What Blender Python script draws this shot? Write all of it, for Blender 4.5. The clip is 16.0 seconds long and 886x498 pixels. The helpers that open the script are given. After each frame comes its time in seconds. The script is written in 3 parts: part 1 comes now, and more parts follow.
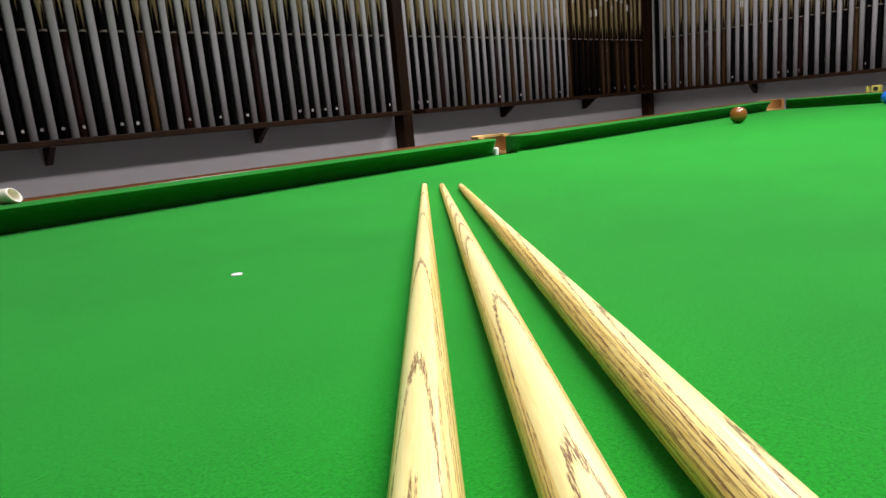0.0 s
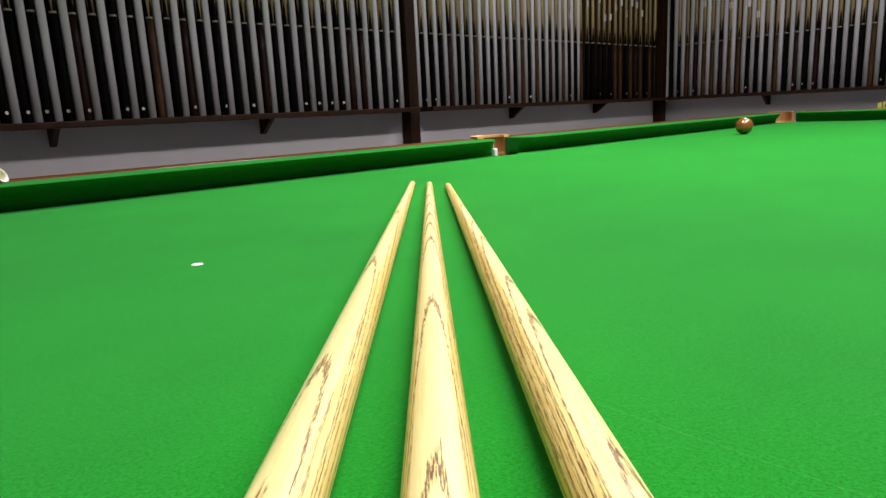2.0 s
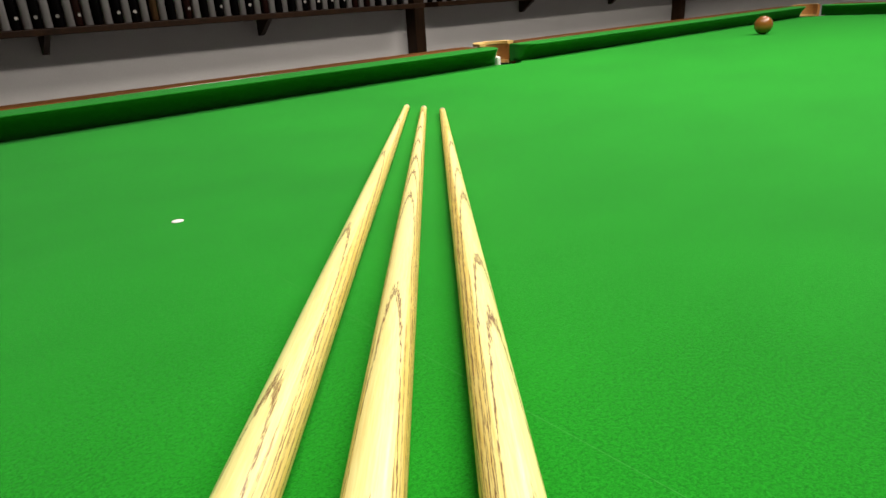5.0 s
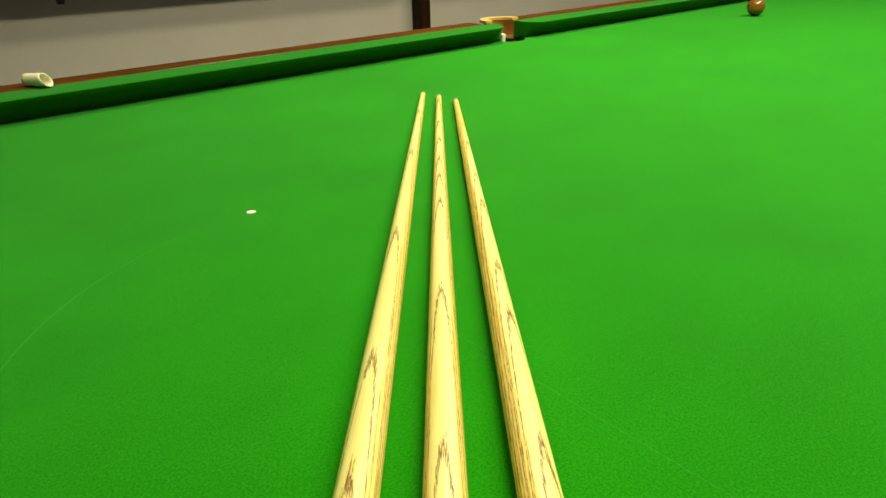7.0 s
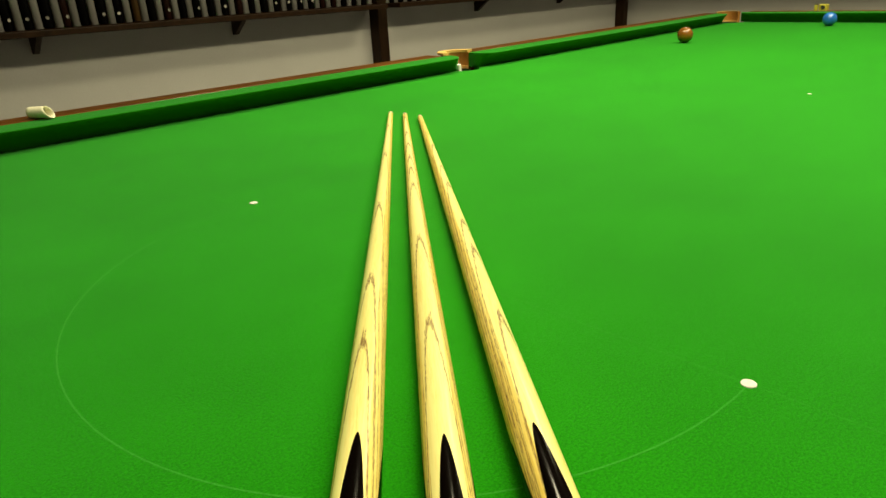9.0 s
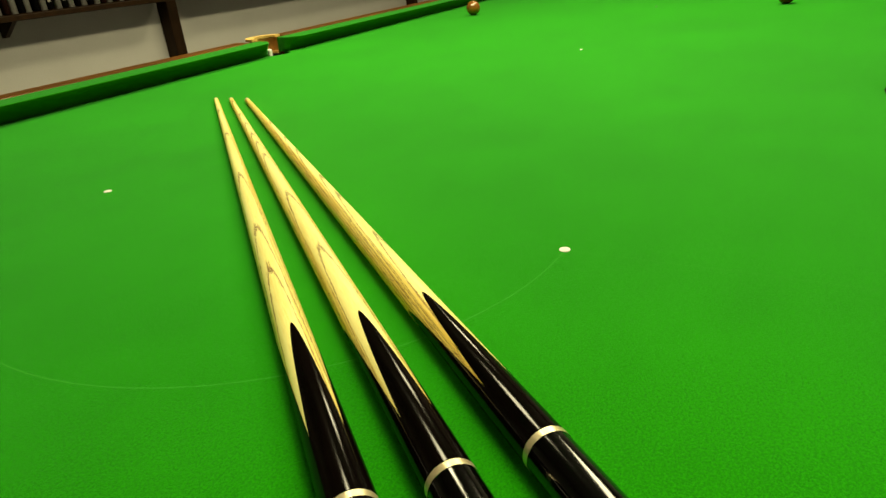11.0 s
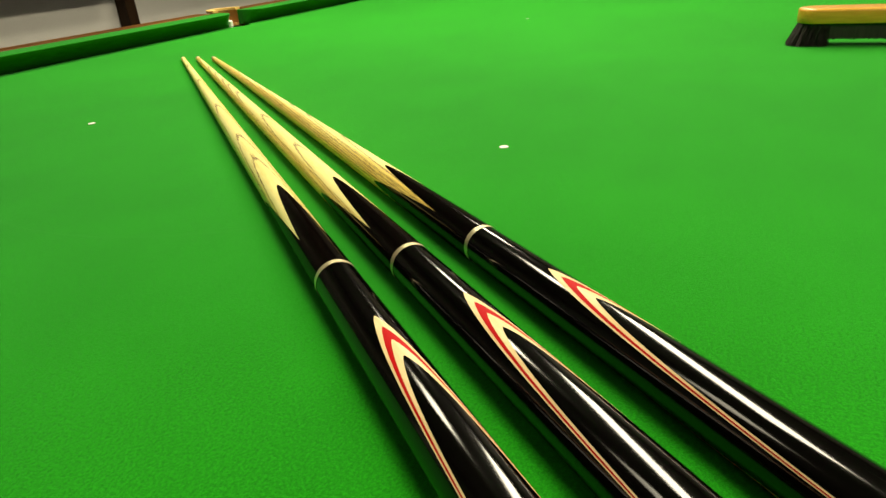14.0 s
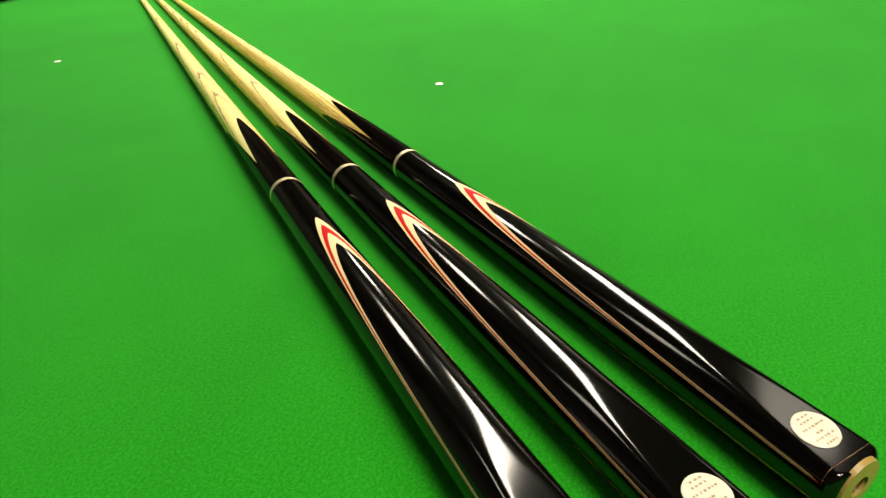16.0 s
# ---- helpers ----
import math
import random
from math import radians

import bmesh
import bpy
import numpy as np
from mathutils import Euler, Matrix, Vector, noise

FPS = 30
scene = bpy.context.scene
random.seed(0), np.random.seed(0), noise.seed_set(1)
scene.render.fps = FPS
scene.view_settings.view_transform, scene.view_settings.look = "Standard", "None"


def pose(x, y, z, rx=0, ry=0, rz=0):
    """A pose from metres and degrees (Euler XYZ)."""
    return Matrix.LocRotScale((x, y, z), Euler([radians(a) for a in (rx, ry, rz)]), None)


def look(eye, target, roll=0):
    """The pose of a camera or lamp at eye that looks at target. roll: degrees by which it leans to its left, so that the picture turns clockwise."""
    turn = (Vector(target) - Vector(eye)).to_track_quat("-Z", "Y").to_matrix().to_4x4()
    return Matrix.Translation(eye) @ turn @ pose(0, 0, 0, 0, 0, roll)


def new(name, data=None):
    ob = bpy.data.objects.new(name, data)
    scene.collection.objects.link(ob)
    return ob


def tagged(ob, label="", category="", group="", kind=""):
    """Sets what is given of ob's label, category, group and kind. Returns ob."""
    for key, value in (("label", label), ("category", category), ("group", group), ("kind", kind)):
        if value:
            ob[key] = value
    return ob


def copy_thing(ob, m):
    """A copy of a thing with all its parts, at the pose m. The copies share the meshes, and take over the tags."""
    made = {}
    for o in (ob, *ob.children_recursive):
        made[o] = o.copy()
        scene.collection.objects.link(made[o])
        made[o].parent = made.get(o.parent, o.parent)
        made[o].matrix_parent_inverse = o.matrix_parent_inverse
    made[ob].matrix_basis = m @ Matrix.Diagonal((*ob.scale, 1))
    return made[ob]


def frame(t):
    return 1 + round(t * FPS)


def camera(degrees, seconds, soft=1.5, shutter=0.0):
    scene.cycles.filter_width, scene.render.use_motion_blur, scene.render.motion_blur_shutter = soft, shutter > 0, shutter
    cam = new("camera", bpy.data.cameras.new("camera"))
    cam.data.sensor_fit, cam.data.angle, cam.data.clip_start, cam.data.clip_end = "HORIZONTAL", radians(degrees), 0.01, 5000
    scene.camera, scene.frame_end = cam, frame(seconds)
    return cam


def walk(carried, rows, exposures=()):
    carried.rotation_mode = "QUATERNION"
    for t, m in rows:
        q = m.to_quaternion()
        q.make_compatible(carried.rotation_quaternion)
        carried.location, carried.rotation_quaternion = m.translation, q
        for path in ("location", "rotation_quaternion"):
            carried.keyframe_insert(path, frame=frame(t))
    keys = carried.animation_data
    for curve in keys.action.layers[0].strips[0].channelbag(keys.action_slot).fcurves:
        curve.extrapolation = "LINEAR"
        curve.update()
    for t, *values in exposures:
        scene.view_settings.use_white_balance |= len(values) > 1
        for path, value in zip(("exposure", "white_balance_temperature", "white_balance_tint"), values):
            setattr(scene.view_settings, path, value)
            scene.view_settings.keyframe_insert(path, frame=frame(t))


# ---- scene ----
cam = camera(68.5, 16.0)
PATH = [
    (0, (0.506, -0.214, 0.116), (1.832, 1.227, -0.292), -5.2),
    (0.5, (0.521, -0.226, 0.113), (1.836, 1.203, -0.362), -3.3),
    (1, (0.537, -0.234, 0.112), (1.847, 1.202, -0.36), -3.0),
    (1.5, (0.542, -0.233, 0.11), (1.852, 1.221, -0.303), -3.0),
    (2, (0.539, -0.233, 0.113), (1.845, 1.226, -0.298), -2.8),
    (2.5, (0.551, -0.243, 0.121), (1.838, 1.227, -0.307), -2.5),
    (3, (0.569, -0.256, 0.125), (1.841, 1.228, -0.303), -3.0),
    (3.5, (0.576, -0.258, 0.118), (1.84, 1.229, -0.318), -4.0),
    (4, (0.579, -0.259, 0.106), (1.827, 1.236, -0.349), -3.5),
    (4.5, (0.579, -0.252, 0.113), (1.822, 1.211, -0.448), -3.8),
    (5, (0.572, -0.237, 0.157), (1.777, 1.189, -0.56), -3.7),
    (5.2, (0.569, -0.232, 0.177), (1.76, 1.18, -0.59), -3.7),
    (7.5, (0.45, -0.331, 0.252), (1.631, 1.028, -0.617), -1.2),
    (8, (0.424, -0.359, 0.244), (1.608, 1.019, -0.59), -1.7),
    (8.5, (0.398, -0.384, 0.242), (1.634, 0.985, -0.532), -2.3),
    (9, (0.374, -0.403, 0.236), (1.666, 0.922, -0.524), -2.9),
    (9.5, (0.348, -0.413, 0.237), (1.746, 0.806, -0.51), -3.6),
    (9.7, (0.339, -0.422, 0.237), (1.781, 0.73, -0.534), -4.6),
    (11.8, (0.21, -0.454, 0.237), (1.835, 0.377, -0.579), -5.6),
    (12, (0.201, -0.459, 0.233), (1.833, 0.366, -0.577), -6.1),
    (12.5, (0.183, -0.466, 0.218), (1.823, 0.347, -0.587), -5.2),
    (13, (0.169, -0.475, 0.21), (1.812, 0.326, -0.603), -5.4),
    (13.5, (0.155, -0.488, 0.202), (1.801, 0.306, -0.612), -5.0),
    (14, (0.138, -0.5, 0.191), (1.772, 0.274, -0.665), -4.3),
    (14.5, (0.124, -0.516, 0.185), (1.756, 0.231, -0.698), -4.2),
    (15, (0.11, -0.537, 0.188), (1.725, 0.185, -0.745), -3.7),
    (15.5, (0.088, -0.553, 0.205), (1.693, 0.156, -0.755), -4.0),
    (16, (0.062, -0.564, 0.218), (1.648, 0.094, -0.809), -3.6),
]
EXPOSURES = [(0, 0.54, 5950, 29), (4.4, 0.52, 6000, 28), (5.2, 0.38, 6800, 15), (7.5, 0.32, 9300, -3), (9.7, 0.32, 9300, -4), (12.0, 0.36, 11000, -11),
             (13.5, 0.42, 9500, -7), (14.3, 0.64, 7600, 8), (16.0, 0.72, 7300, 12)]
walk(cam, [(t, look(eye, target, roll)) for t, eye, target, roll in PATH], EXPOSURES)

# ---- light ----
world = bpy.data.worlds.new("world")
scene.world = world
world.use_nodes = True
world.node_tree.nodes["Background"].inputs[0].default_value = (0.5, 0.5, 0.5, 1)
world.node_tree.nodes["Background"].inputs[1].default_value = 0.01

# the long lamp over the table, smaller panels near the racks and an added fill: x, y, power, length along x, width,
# spread
LAMP_Z = 1.66
CEILING_AND_FILL_LAMPS = [(2.40, -0.16, 56.0, 2.70, 0.30, 165), (1.75, 0.84, 11.0, 0.44, 0.28, 115), (3.75, 1.00, 13.0, 0.60, 0.30, 180), (0.36, 0.94, 2.0, 0.30, 0.40, 105),
                 # the last panel is an unseen fill behind the camera, added for the near cloth
                 (1.98, -1.20, 1.3, 0.50, 0.24, 112), (-0.20, -1.45, 20.0, 0.90, 0.40, 120)]
for lx, ly, power, long, wide, spread in CEILING_AND_FILL_LAMPS:
    lamp = bpy.data.lights.new("ceiling_or_fill_panel", "AREA")
    lamp.shape, lamp.size, lamp.size_y = "RECTANGLE", long, wide
    lamp.energy, lamp.color, lamp.spread = power, (1.0, 0.95, 0.87), radians(spread)
    new("ceiling_or_fill_panel", lamp).matrix_world = pose(lx, ly, LAMP_Z)


# ---- materials ----
def nodes_of(name):
    m = bpy.data.materials.new(name)
    m.use_nodes = True
    nt = m.node_tree
    return m, nt, nt.nodes["Principled BSDF"]


def node(nt, kind, **given):
    n = nt.nodes.new(kind)
    for key, value in given.items():
        if key == "operation":
            n.operation = value
        elif key == "blend_type":
            n.blend_type = value
        elif key == "data_type":
            n.data_type = value
        else:
            n.inputs[key.replace("_", " ")].default_value = value
    return n


def math_node(nt, op, a, b=None, c=None):
    n = nt.nodes.new("ShaderNodeMath")
    n.operation = op
    for i, v in enumerate((a, b, c)):
        if v is None:
            continue
        if isinstance(v, (int, float)):
            n.inputs[i].default_value = v
        else:
            nt.links.new(v, n.inputs[i])
    return n.outputs[0]


def ramp(nt, fac, stops):
    n = nt.nodes.new("ShaderNodeValToRGB")
    els = n.color_ramp.elements
    while len(els) < len(stops):
        els.new(0.5)
    for e, (p, c) in zip(els, stops):
        e.position, e.color = p, (*c, 1)
    nt.links.new(fac, n.inputs[0])
    return n.outputs[0]


def noise_of(nt, coords, scale, detail=3.0, rough=0.55, stretch=None):
    if stretch:
        mp = nt.nodes.new("ShaderNodeMapping")
        mp.inputs["Scale"].default_value = stretch
        nt.links.new(coords, mp.inputs[0])
        coords = mp.outputs[0]
    n = nt.nodes.new("ShaderNodeTexNoise")
    n.inputs["Scale"].default_value, n.inputs["Detail"].default_value, n.inputs["Roughness"].default_value = scale, detail, rough
    nt.links.new(coords, n.inputs["Vector"])
    return n.outputs["Fac"]


def bump(nt, bsdf, height, strength, distance):
    b = nt.nodes.new("ShaderNodeBump")
    b.inputs["Strength"].default_value, b.inputs["Distance"].default_value = strength, distance
    nt.links.new(height, b.inputs["Height"])
    nt.links.new(b.outputs[0], bsdf.inputs["Normal"])


def mottled(name, dark, light, scale=8.0, rough=0.5, metal=0.0, coat=0.0, fine=120.0, relief=0.0004, stretch=None, spread=0.0, spec=0.5, coat_rough=0.10, coat_ior=1.5):
    """A surface whose colour wanders between two tones at a broad and a fine scale, with fine relief."""
    m, nt, b = nodes_of(name)
    co = nt.nodes.new("ShaderNodeTexCoord").outputs["Object"]
    broad = noise_of(nt, co, scale, 4, 0.6, stretch)
    grain = noise_of(nt, co, fine, 3, 0.6, stretch)
    mixed = math_node(nt, "ADD", math_node(nt, "MULTIPLY", broad, 0.62), math_node(nt, "MULTIPLY", grain, 0.38))
    if spread:
        rnd = nt.nodes.new("ShaderNodeObjectInfo").outputs["Random"]
        mixed = math_node(nt, "ADD", mixed, math_node(nt, "MULTIPLY", math_node(nt, "SUBTRACT", rnd, 0.5), spread))
    col = ramp(nt, mixed, [(0.3, dark), (0.7, light)])
    nt.links.new(col, b.inputs["Base Color"])
    b.inputs["Roughness"].default_value, b.inputs["Metallic"].default_value = rough, metal
    b.inputs["Coat Weight"].default_value, b.inputs["Coat Roughness"].default_value = coat, coat_rough
    b.inputs["Specular IOR Level"].default_value = spec
    b.inputs["Coat IOR"].default_value = coat_ior
    if relief:
        bump(nt, b, grain, 0.5, relief)
    return m


def baize(name, dark, light):
    """Woollen snooker cloth: fine felted fibre, faint brushed streaks along the nap, and worn lighter places."""
    m, nt, b = nodes_of(name)
    co = nt.nodes.new("ShaderNodeTexCoord").outputs["Object"]
    broad = noise_of(nt, co, 2.2, 4, 0.6)
    streak = noise_of(nt, co, 14.0, 3, 0.6, (0.35, 1.6, 1))
    smudge = noise_of(nt, co, 9.0, 5, 0.65)
    fuzz = noise_of(nt, co, 620.0, 3, 0.7)
    fibre = noise_of(nt, co, 1400.0, 2, 0.6)
    mixed = math_node(nt, "ADD", math_node(nt, "MULTIPLY", broad, 0.12), math_node(nt, "MULTIPLY", streak, 0.03))
    mixed = math_node(nt, "ADD", mixed, math_node(nt, "MULTIPLY", smudge, 0.06))
    mixed = math_node(nt, "ADD", mixed, math_node(nt, "MULTIPLY", fuzz, 0.45))
    mixed = math_node(nt, "ADD", mixed, math_node(nt, "MULTIPLY", fibre, 0.26))
    nt.links.new(ramp(nt, mixed, [(0.39, dark), (0.61, light)]), b.inputs["Base Color"])
    b.inputs["Roughness"].default_value = 0.95
    b.inputs["Specular IOR Level"].default_value = 0.06
    b.inputs["Sheen Weight"].default_value, b.inputs["Sheen Roughness"].default_value = 0.42, 0.45
    b.inputs["Sheen Tint"].default_value = (0.28, 0.92, 0.38, 1)
    bump(nt, b, math_node(nt, "ADD", fuzz, fibre), 0.45, 0.0005)
    return m


def ash(name, turn, shift, pale, deep, pore, arches, loose, core):
    """Lacquered ash: growth layers that the taper of the shaft cuts into arches at those distances from the tip, round a core of that size, with dashes of open pores along them."""
    m, nt, b = nodes_of(name)
    co = nt.nodes.new("ShaderNodeTexCoord").outputs["Object"]
    rot = nt.nodes.new("ShaderNodeMapping")
    rot.inputs["Rotation"].default_value = (radians(turn), 0, 0)
    nt.links.new(co, rot.inputs[0])
    co = rot.outputs[0]
    sep = nt.nodes.new("ShaderNodeSeparateXYZ")
    nt.links.new(co, sep.inputs[0])
    move = nt.nodes.new("ShaderNodeMapping")
    move.inputs["Location"].default_value = (shift, shift * 0.3, 0)
    nt.links.new(co, move.inputs[0])
    co = move.outputs[0]
    wander = noise_of(nt, co, 1.0, 2, 0.5, (7, 60, 60))
    jag = noise_of(nt, co, 1.0, 3, 0.65, (150, 700, 700))
    strand = noise_of(nt, co, 1.0, 2, 0.6, (45, 1500, 1500))
    jag = math_node(nt, "ADD", math_node(nt, "MULTIPLY", jag, 0.45), math_node(nt, "MULTIPLY", strand, 0.55))
    h = math_node(nt, "ADD", sep.outputs[2], math_node(nt, "MULTIPLY", math_node(nt, "SUBTRACT", wander, 0.5), 0.0009))
    layer = math_node(nt, "ADD", h, math_node(nt, "MULTIPLY", sep.outputs[0], RUNOUT))
    layer = math_node(nt, "ADD", layer, math_node(nt, "MULTIPLY", math_node(nt, "SUBTRACT", jag, 0.5), 0.0019))
    h = math_node(nt, "ADD", h, math_node(nt, "MULTIPLY", math_node(nt, "SUBTRACT", jag, 0.5), 0.0005))
    span = 0.0340
    stops = []
    for d in arches:
        q = (R_TIP + (TAPER + RUNOUT) * (d + 0.010)) / span
        stops += [(q - 0.010, (0, 0, 0)), (q - 0.005, (1, 1, 1)), (q + 0.003, (1, 1, 1)), (q + 0.007, (0, 0, 0))]
    band = ramp(nt, math_node(nt, "DIVIDE", layer, span), stops)
    f = math_node(nt, "FRACT", math_node(nt, "DIVIDE", h, 0.0021))
    fine = ramp(nt, f, [(0.0, (0, 0, 0)), (0.10, (0.75, 0.75, 0.75)), (0.20, (0, 0, 0))])
    low = math_node(nt, "LESS_THAN", h, R_TIP + TAPER * core)
    band = math_node(nt, "MAXIMUM", band, math_node(nt, "MULTIPLY", fine, low))
    edge = math_node(nt, "LESS_THAN", h, math_node(nt, "ADD", math_node(nt, "MULTIPLY", sep.outputs[0], 0.74 * TAPER), 0.74 * R_TIP))
    rim = ramp(nt, math_node(nt, "FRACT", math_node(nt, "DIVIDE", layer, 0.0024)), [(0.0, (0, 0, 0)), (0.08, (0.7, 0.7, 0.7)), (0.22, (0.7, 0.7, 0.7)), (0.30, (0, 0, 0))])
    band = math_node(nt, "MAXIMUM", band, math_node(nt, "MULTIPLY", rim, edge))
    dash = noise_of(nt, co, 1.0, 2, 0.65, (130, 2300, 2300))
    open_pore = ramp(nt, dash, [(0.42, (0.25, 0.25, 0.25)), (0.48, (1, 1, 1))])
    pores = math_node(nt, "MULTIPLY", band, open_pore)
    stray = ramp(nt, noise_of(nt, co, 1.0, 2, 0.6, (60, 1900, 1900)), [(0.59, (0, 0, 0)), (0.64, (0.6, 0.6, 0.6))])
    side = math_node(nt, "ADD", math_node(nt, "MULTIPLY", low, loose), 0.02)
    pores = math_node(nt, "MINIMUM", math_node(nt, "ADD", pores, math_node(nt, "MULTIPLY", stray, side)), 1.0)
    tone = noise_of(nt, co, 1.0, 3, 0.6, (5, 120, 120))
    # core tone, plus a deeper colour on the flanks that paints in their shading
    body = math_node(nt, "ADD", math_node(nt, "MULTIPLY", tone, 0.7), math_node(nt, "MULTIPLY", math_node(nt, "MAXIMUM", low, math_node(nt, "MULTIPLY", edge, 0.8)), 0.34))
    fleck = noise_of(nt, co, 1.0, 3, 0.7, (60, 1100, 1100))
    body = math_node(nt, "ADD", body, math_node(nt, "MULTIPLY", math_node(nt, "SUBTRACT", fleck, 0.5), 0.75))
    base = ramp(nt, body, [(0.25, pale), (0.80, deep)])
    mix = nt.nodes.new("ShaderNodeMix")
    mix.data_type = "RGBA"
    nt.links.new(math_node(nt, "MULTIPLY", pores, 0.95), mix.inputs["Factor"])
    nt.links.new(base, mix.inputs[6])
    mix.inputs[7].default_value = (*pore, 1)
    nt.links.new(mix.outputs[2], b.inputs["Base Color"])
    b.inputs["Roughness"].default_value = 0.42
    b.inputs["Coat Weight"].default_value, b.inputs["Coat Roughness"].default_value = 0.40, 0.20
    bump(nt, b, math_node(nt, "SUBTRACT", 1.0, pores), 0.25, 0.0002)
    return m


R_TIP, TAPER, FLAT = 0.0044, 0.0075, 0.068
RUNOUT = 0.020
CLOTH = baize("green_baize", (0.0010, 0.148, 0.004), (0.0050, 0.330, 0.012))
# same cloth as the bed, darkened in colour for how its nap takes light
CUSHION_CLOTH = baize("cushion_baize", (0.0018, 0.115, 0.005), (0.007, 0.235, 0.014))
CHALK_LINE = baize("pale_line", (0.012, 0.215, 0.016), (0.034, 0.36, 0.040))
SPOT = mottled("white_spot", (0.62, 0.60, 0.52), (0.85, 0.83, 0.78), 200, 0.8, fine=900)
MAHOGANY = mottled("mahogany_rail", (0.022, 0.008, 0.002), (0.15, 0.054, 0.009), 26, 0.45, coat=0.10, coat_rough=0.18, spec=0.08, fine=60, stretch=(0.25, 4, 4))
DARK_WOOD = mottled("dark_stained_wood", (0.010, 0.0045, 0.0015), (0.034, 0.015, 0.005), 7, 0.5, spec=0.12, fine=70, stretch=(4, 4, 0.3))
LEATHER = mottled("tan_leather", (0.26, 0.10, 0.022), (0.46, 0.21, 0.05), 30, 0.45, fine=260, coat=0.2)
LEATHER_EDGE = mottled("pale_leather_edge", (0.55, 0.33, 0.09), (0.74, 0.50, 0.18), 40, 0.45, fine=300)
STRAP = mottled("white_webbing", (0.62, 0.60, 0.54), (0.84, 0.82, 0.76), 60, 0.8, fine=350)
NET = mottled("dark_pocket_net", (0.006, 0.012, 0.007), (0.02, 0.03, 0.02), 50, 0.9, fine=300)
EBONY = mottled("lacquered_ebony", (0.0005, 0.0004, 0.0004), (0.002, 0.0013, 0.0012), 25, 0.34, coat=1.0, coat_ior=1.44, coat_rough=0.10, fine=180, relief=0, stretch=(0.2, 4, 4), spec=0.0)
EBONY_FRONT = mottled("ebony_splice", (0.0008, 0.0006, 0.0005), (0.004, 0.002, 0.0016), 25, 0.35, coat=0.45, fine=180, relief=0, stretch=(0.2, 4, 4), spec=0.0)
VENEER = mottled("cream_veneer", (0.66, 0.48, 0.22), (0.84, 0.68, 0.40), 60, 0.5, coat=0.1, spec=0.2, fine=300, relief=0, stretch=(0.3, 3, 3))
RED_VENEER = mottled("red_veneer", (0.38, 0.003, 0.006), (0.52, 0.009, 0.012), 60, 0.5, spec=0.06, fine=300, relief=0, stretch=(0.3, 3, 3))
BRASS = mottled("brass", (0.72, 0.60, 0.34), (0.92, 0.82, 0.56), 60, 0.34, metal=0.75, fine=500, relief=0)
END_TAN = mottled("tan_end_plate", (0.24, 0.155, 0.035), (0.38, 0.27, 0.08), 90, 0.35, fine=400, relief=0, coat=0.2)
BADGE = mottled("cream_badge", (0.52, 0.49, 0.38), (0.66, 0.63, 0.52), 90, 0.3, fine=500, relief=0)
INK = mottled("badge_print", (0.22, 0.18, 0.09), (0.36, 0.31, 0.18), 90, 0.4, fine=500, relief=0)
BORE = mottled("dark_bore", (0.01, 0.008, 0.006), (0.03, 0.022, 0.015), 90, 0.6, fine=300, relief=0)
TIP_LEATHER = mottled("cue_tip_leather", (0.06, 0.045, 0.03), (0.16, 0.11, 0.06), 300, 0.9, fine=900)
WALL = mottled("grey_wall_paint", (0.50, 0.49, 0.45), (0.58, 0.57, 0.53), 2.5, 0.85, fine=140, relief=0.0006)
DARK_WALL = mottled("mid_grey_wall_paint", (0.34, 0.33, 0.31), (0.41, 0.40, 0.38), 2.5, 0.85, fine=140, relief=0.0006)
CEILING = mottled("dark_ceiling_paint", (0.09, 0.09, 0.085), (0.13, 0.13, 0.12), 2, 0.9, fine=120)
CARPET = mottled("grey_carpet", (0.17, 0.172, 0.185), (0.25, 0.252, 0.265), 3, 0.95, fine=400)
FIN = mottled("pale_grey_divider", (0.50, 0.495, 0.465), (0.70, 0.69, 0.66), 6, 0.3, coat=0.6, coat_rough=0.22, fine=180, stretch=(3, 3, 0.4), spread=0.5)
RACK_BACK = mottled("black_rack_back", (0.006, 0.006, 0.005), (0.016, 0.015, 0.013), 5, 0.9, spec=0.05, fine=120)
BLOCK = mottled("varnished_beech", (0.50, 0.21, 0.022), (0.78, 0.42, 0.065), 18, 0.3, coat=0.5, fine=120, stretch=(4, 0.3, 4))
BRISTLE = mottled("black_bristle", (0.004, 0.004, 0.004), (0.035, 0.028, 0.024), 60, 0.6, fine=500, stretch=(3, 3, 0.3))
PAPER = mottled("cream_plastic", (0.78, 0.75, 0.54), (0.88, 0.86, 0.68), 40, 0.45, fine=300)
STEEL = mottled("white_lamp_metal", (0.6, 0.6, 0.6), (0.72, 0.72, 0.72), 6, 0.5, fine=100)


def ball_material(name, dark, light):
    return mottled(name, dark, light, 30, 0.12, coat=0.5, fine=200, relief=0)


# ---- building helpers ----
def part(name, data, material, parent=None, label="", smooth=False):
    """Links (verts, faces) or a bmesh as one mesh object."""
    me = bpy.data.meshes.new(name)
    if isinstance(data, bmesh.types.BMesh):
        bmesh.ops.recalc_face_normals(data, faces=data.faces)
        data.to_mesh(me)
        data.free()
    else:
        me.from_pydata(data[0], [], data[1])
    if smooth:
        me.polygons.foreach_set("use_smooth", [len(f.vertices) <= 4 for f in me.polygons])
    me.materials.append(material)
    ob = new(name, me)
    if parent:
        ob.parent = parent
    if label:
        ob["label"] = label
    return ob


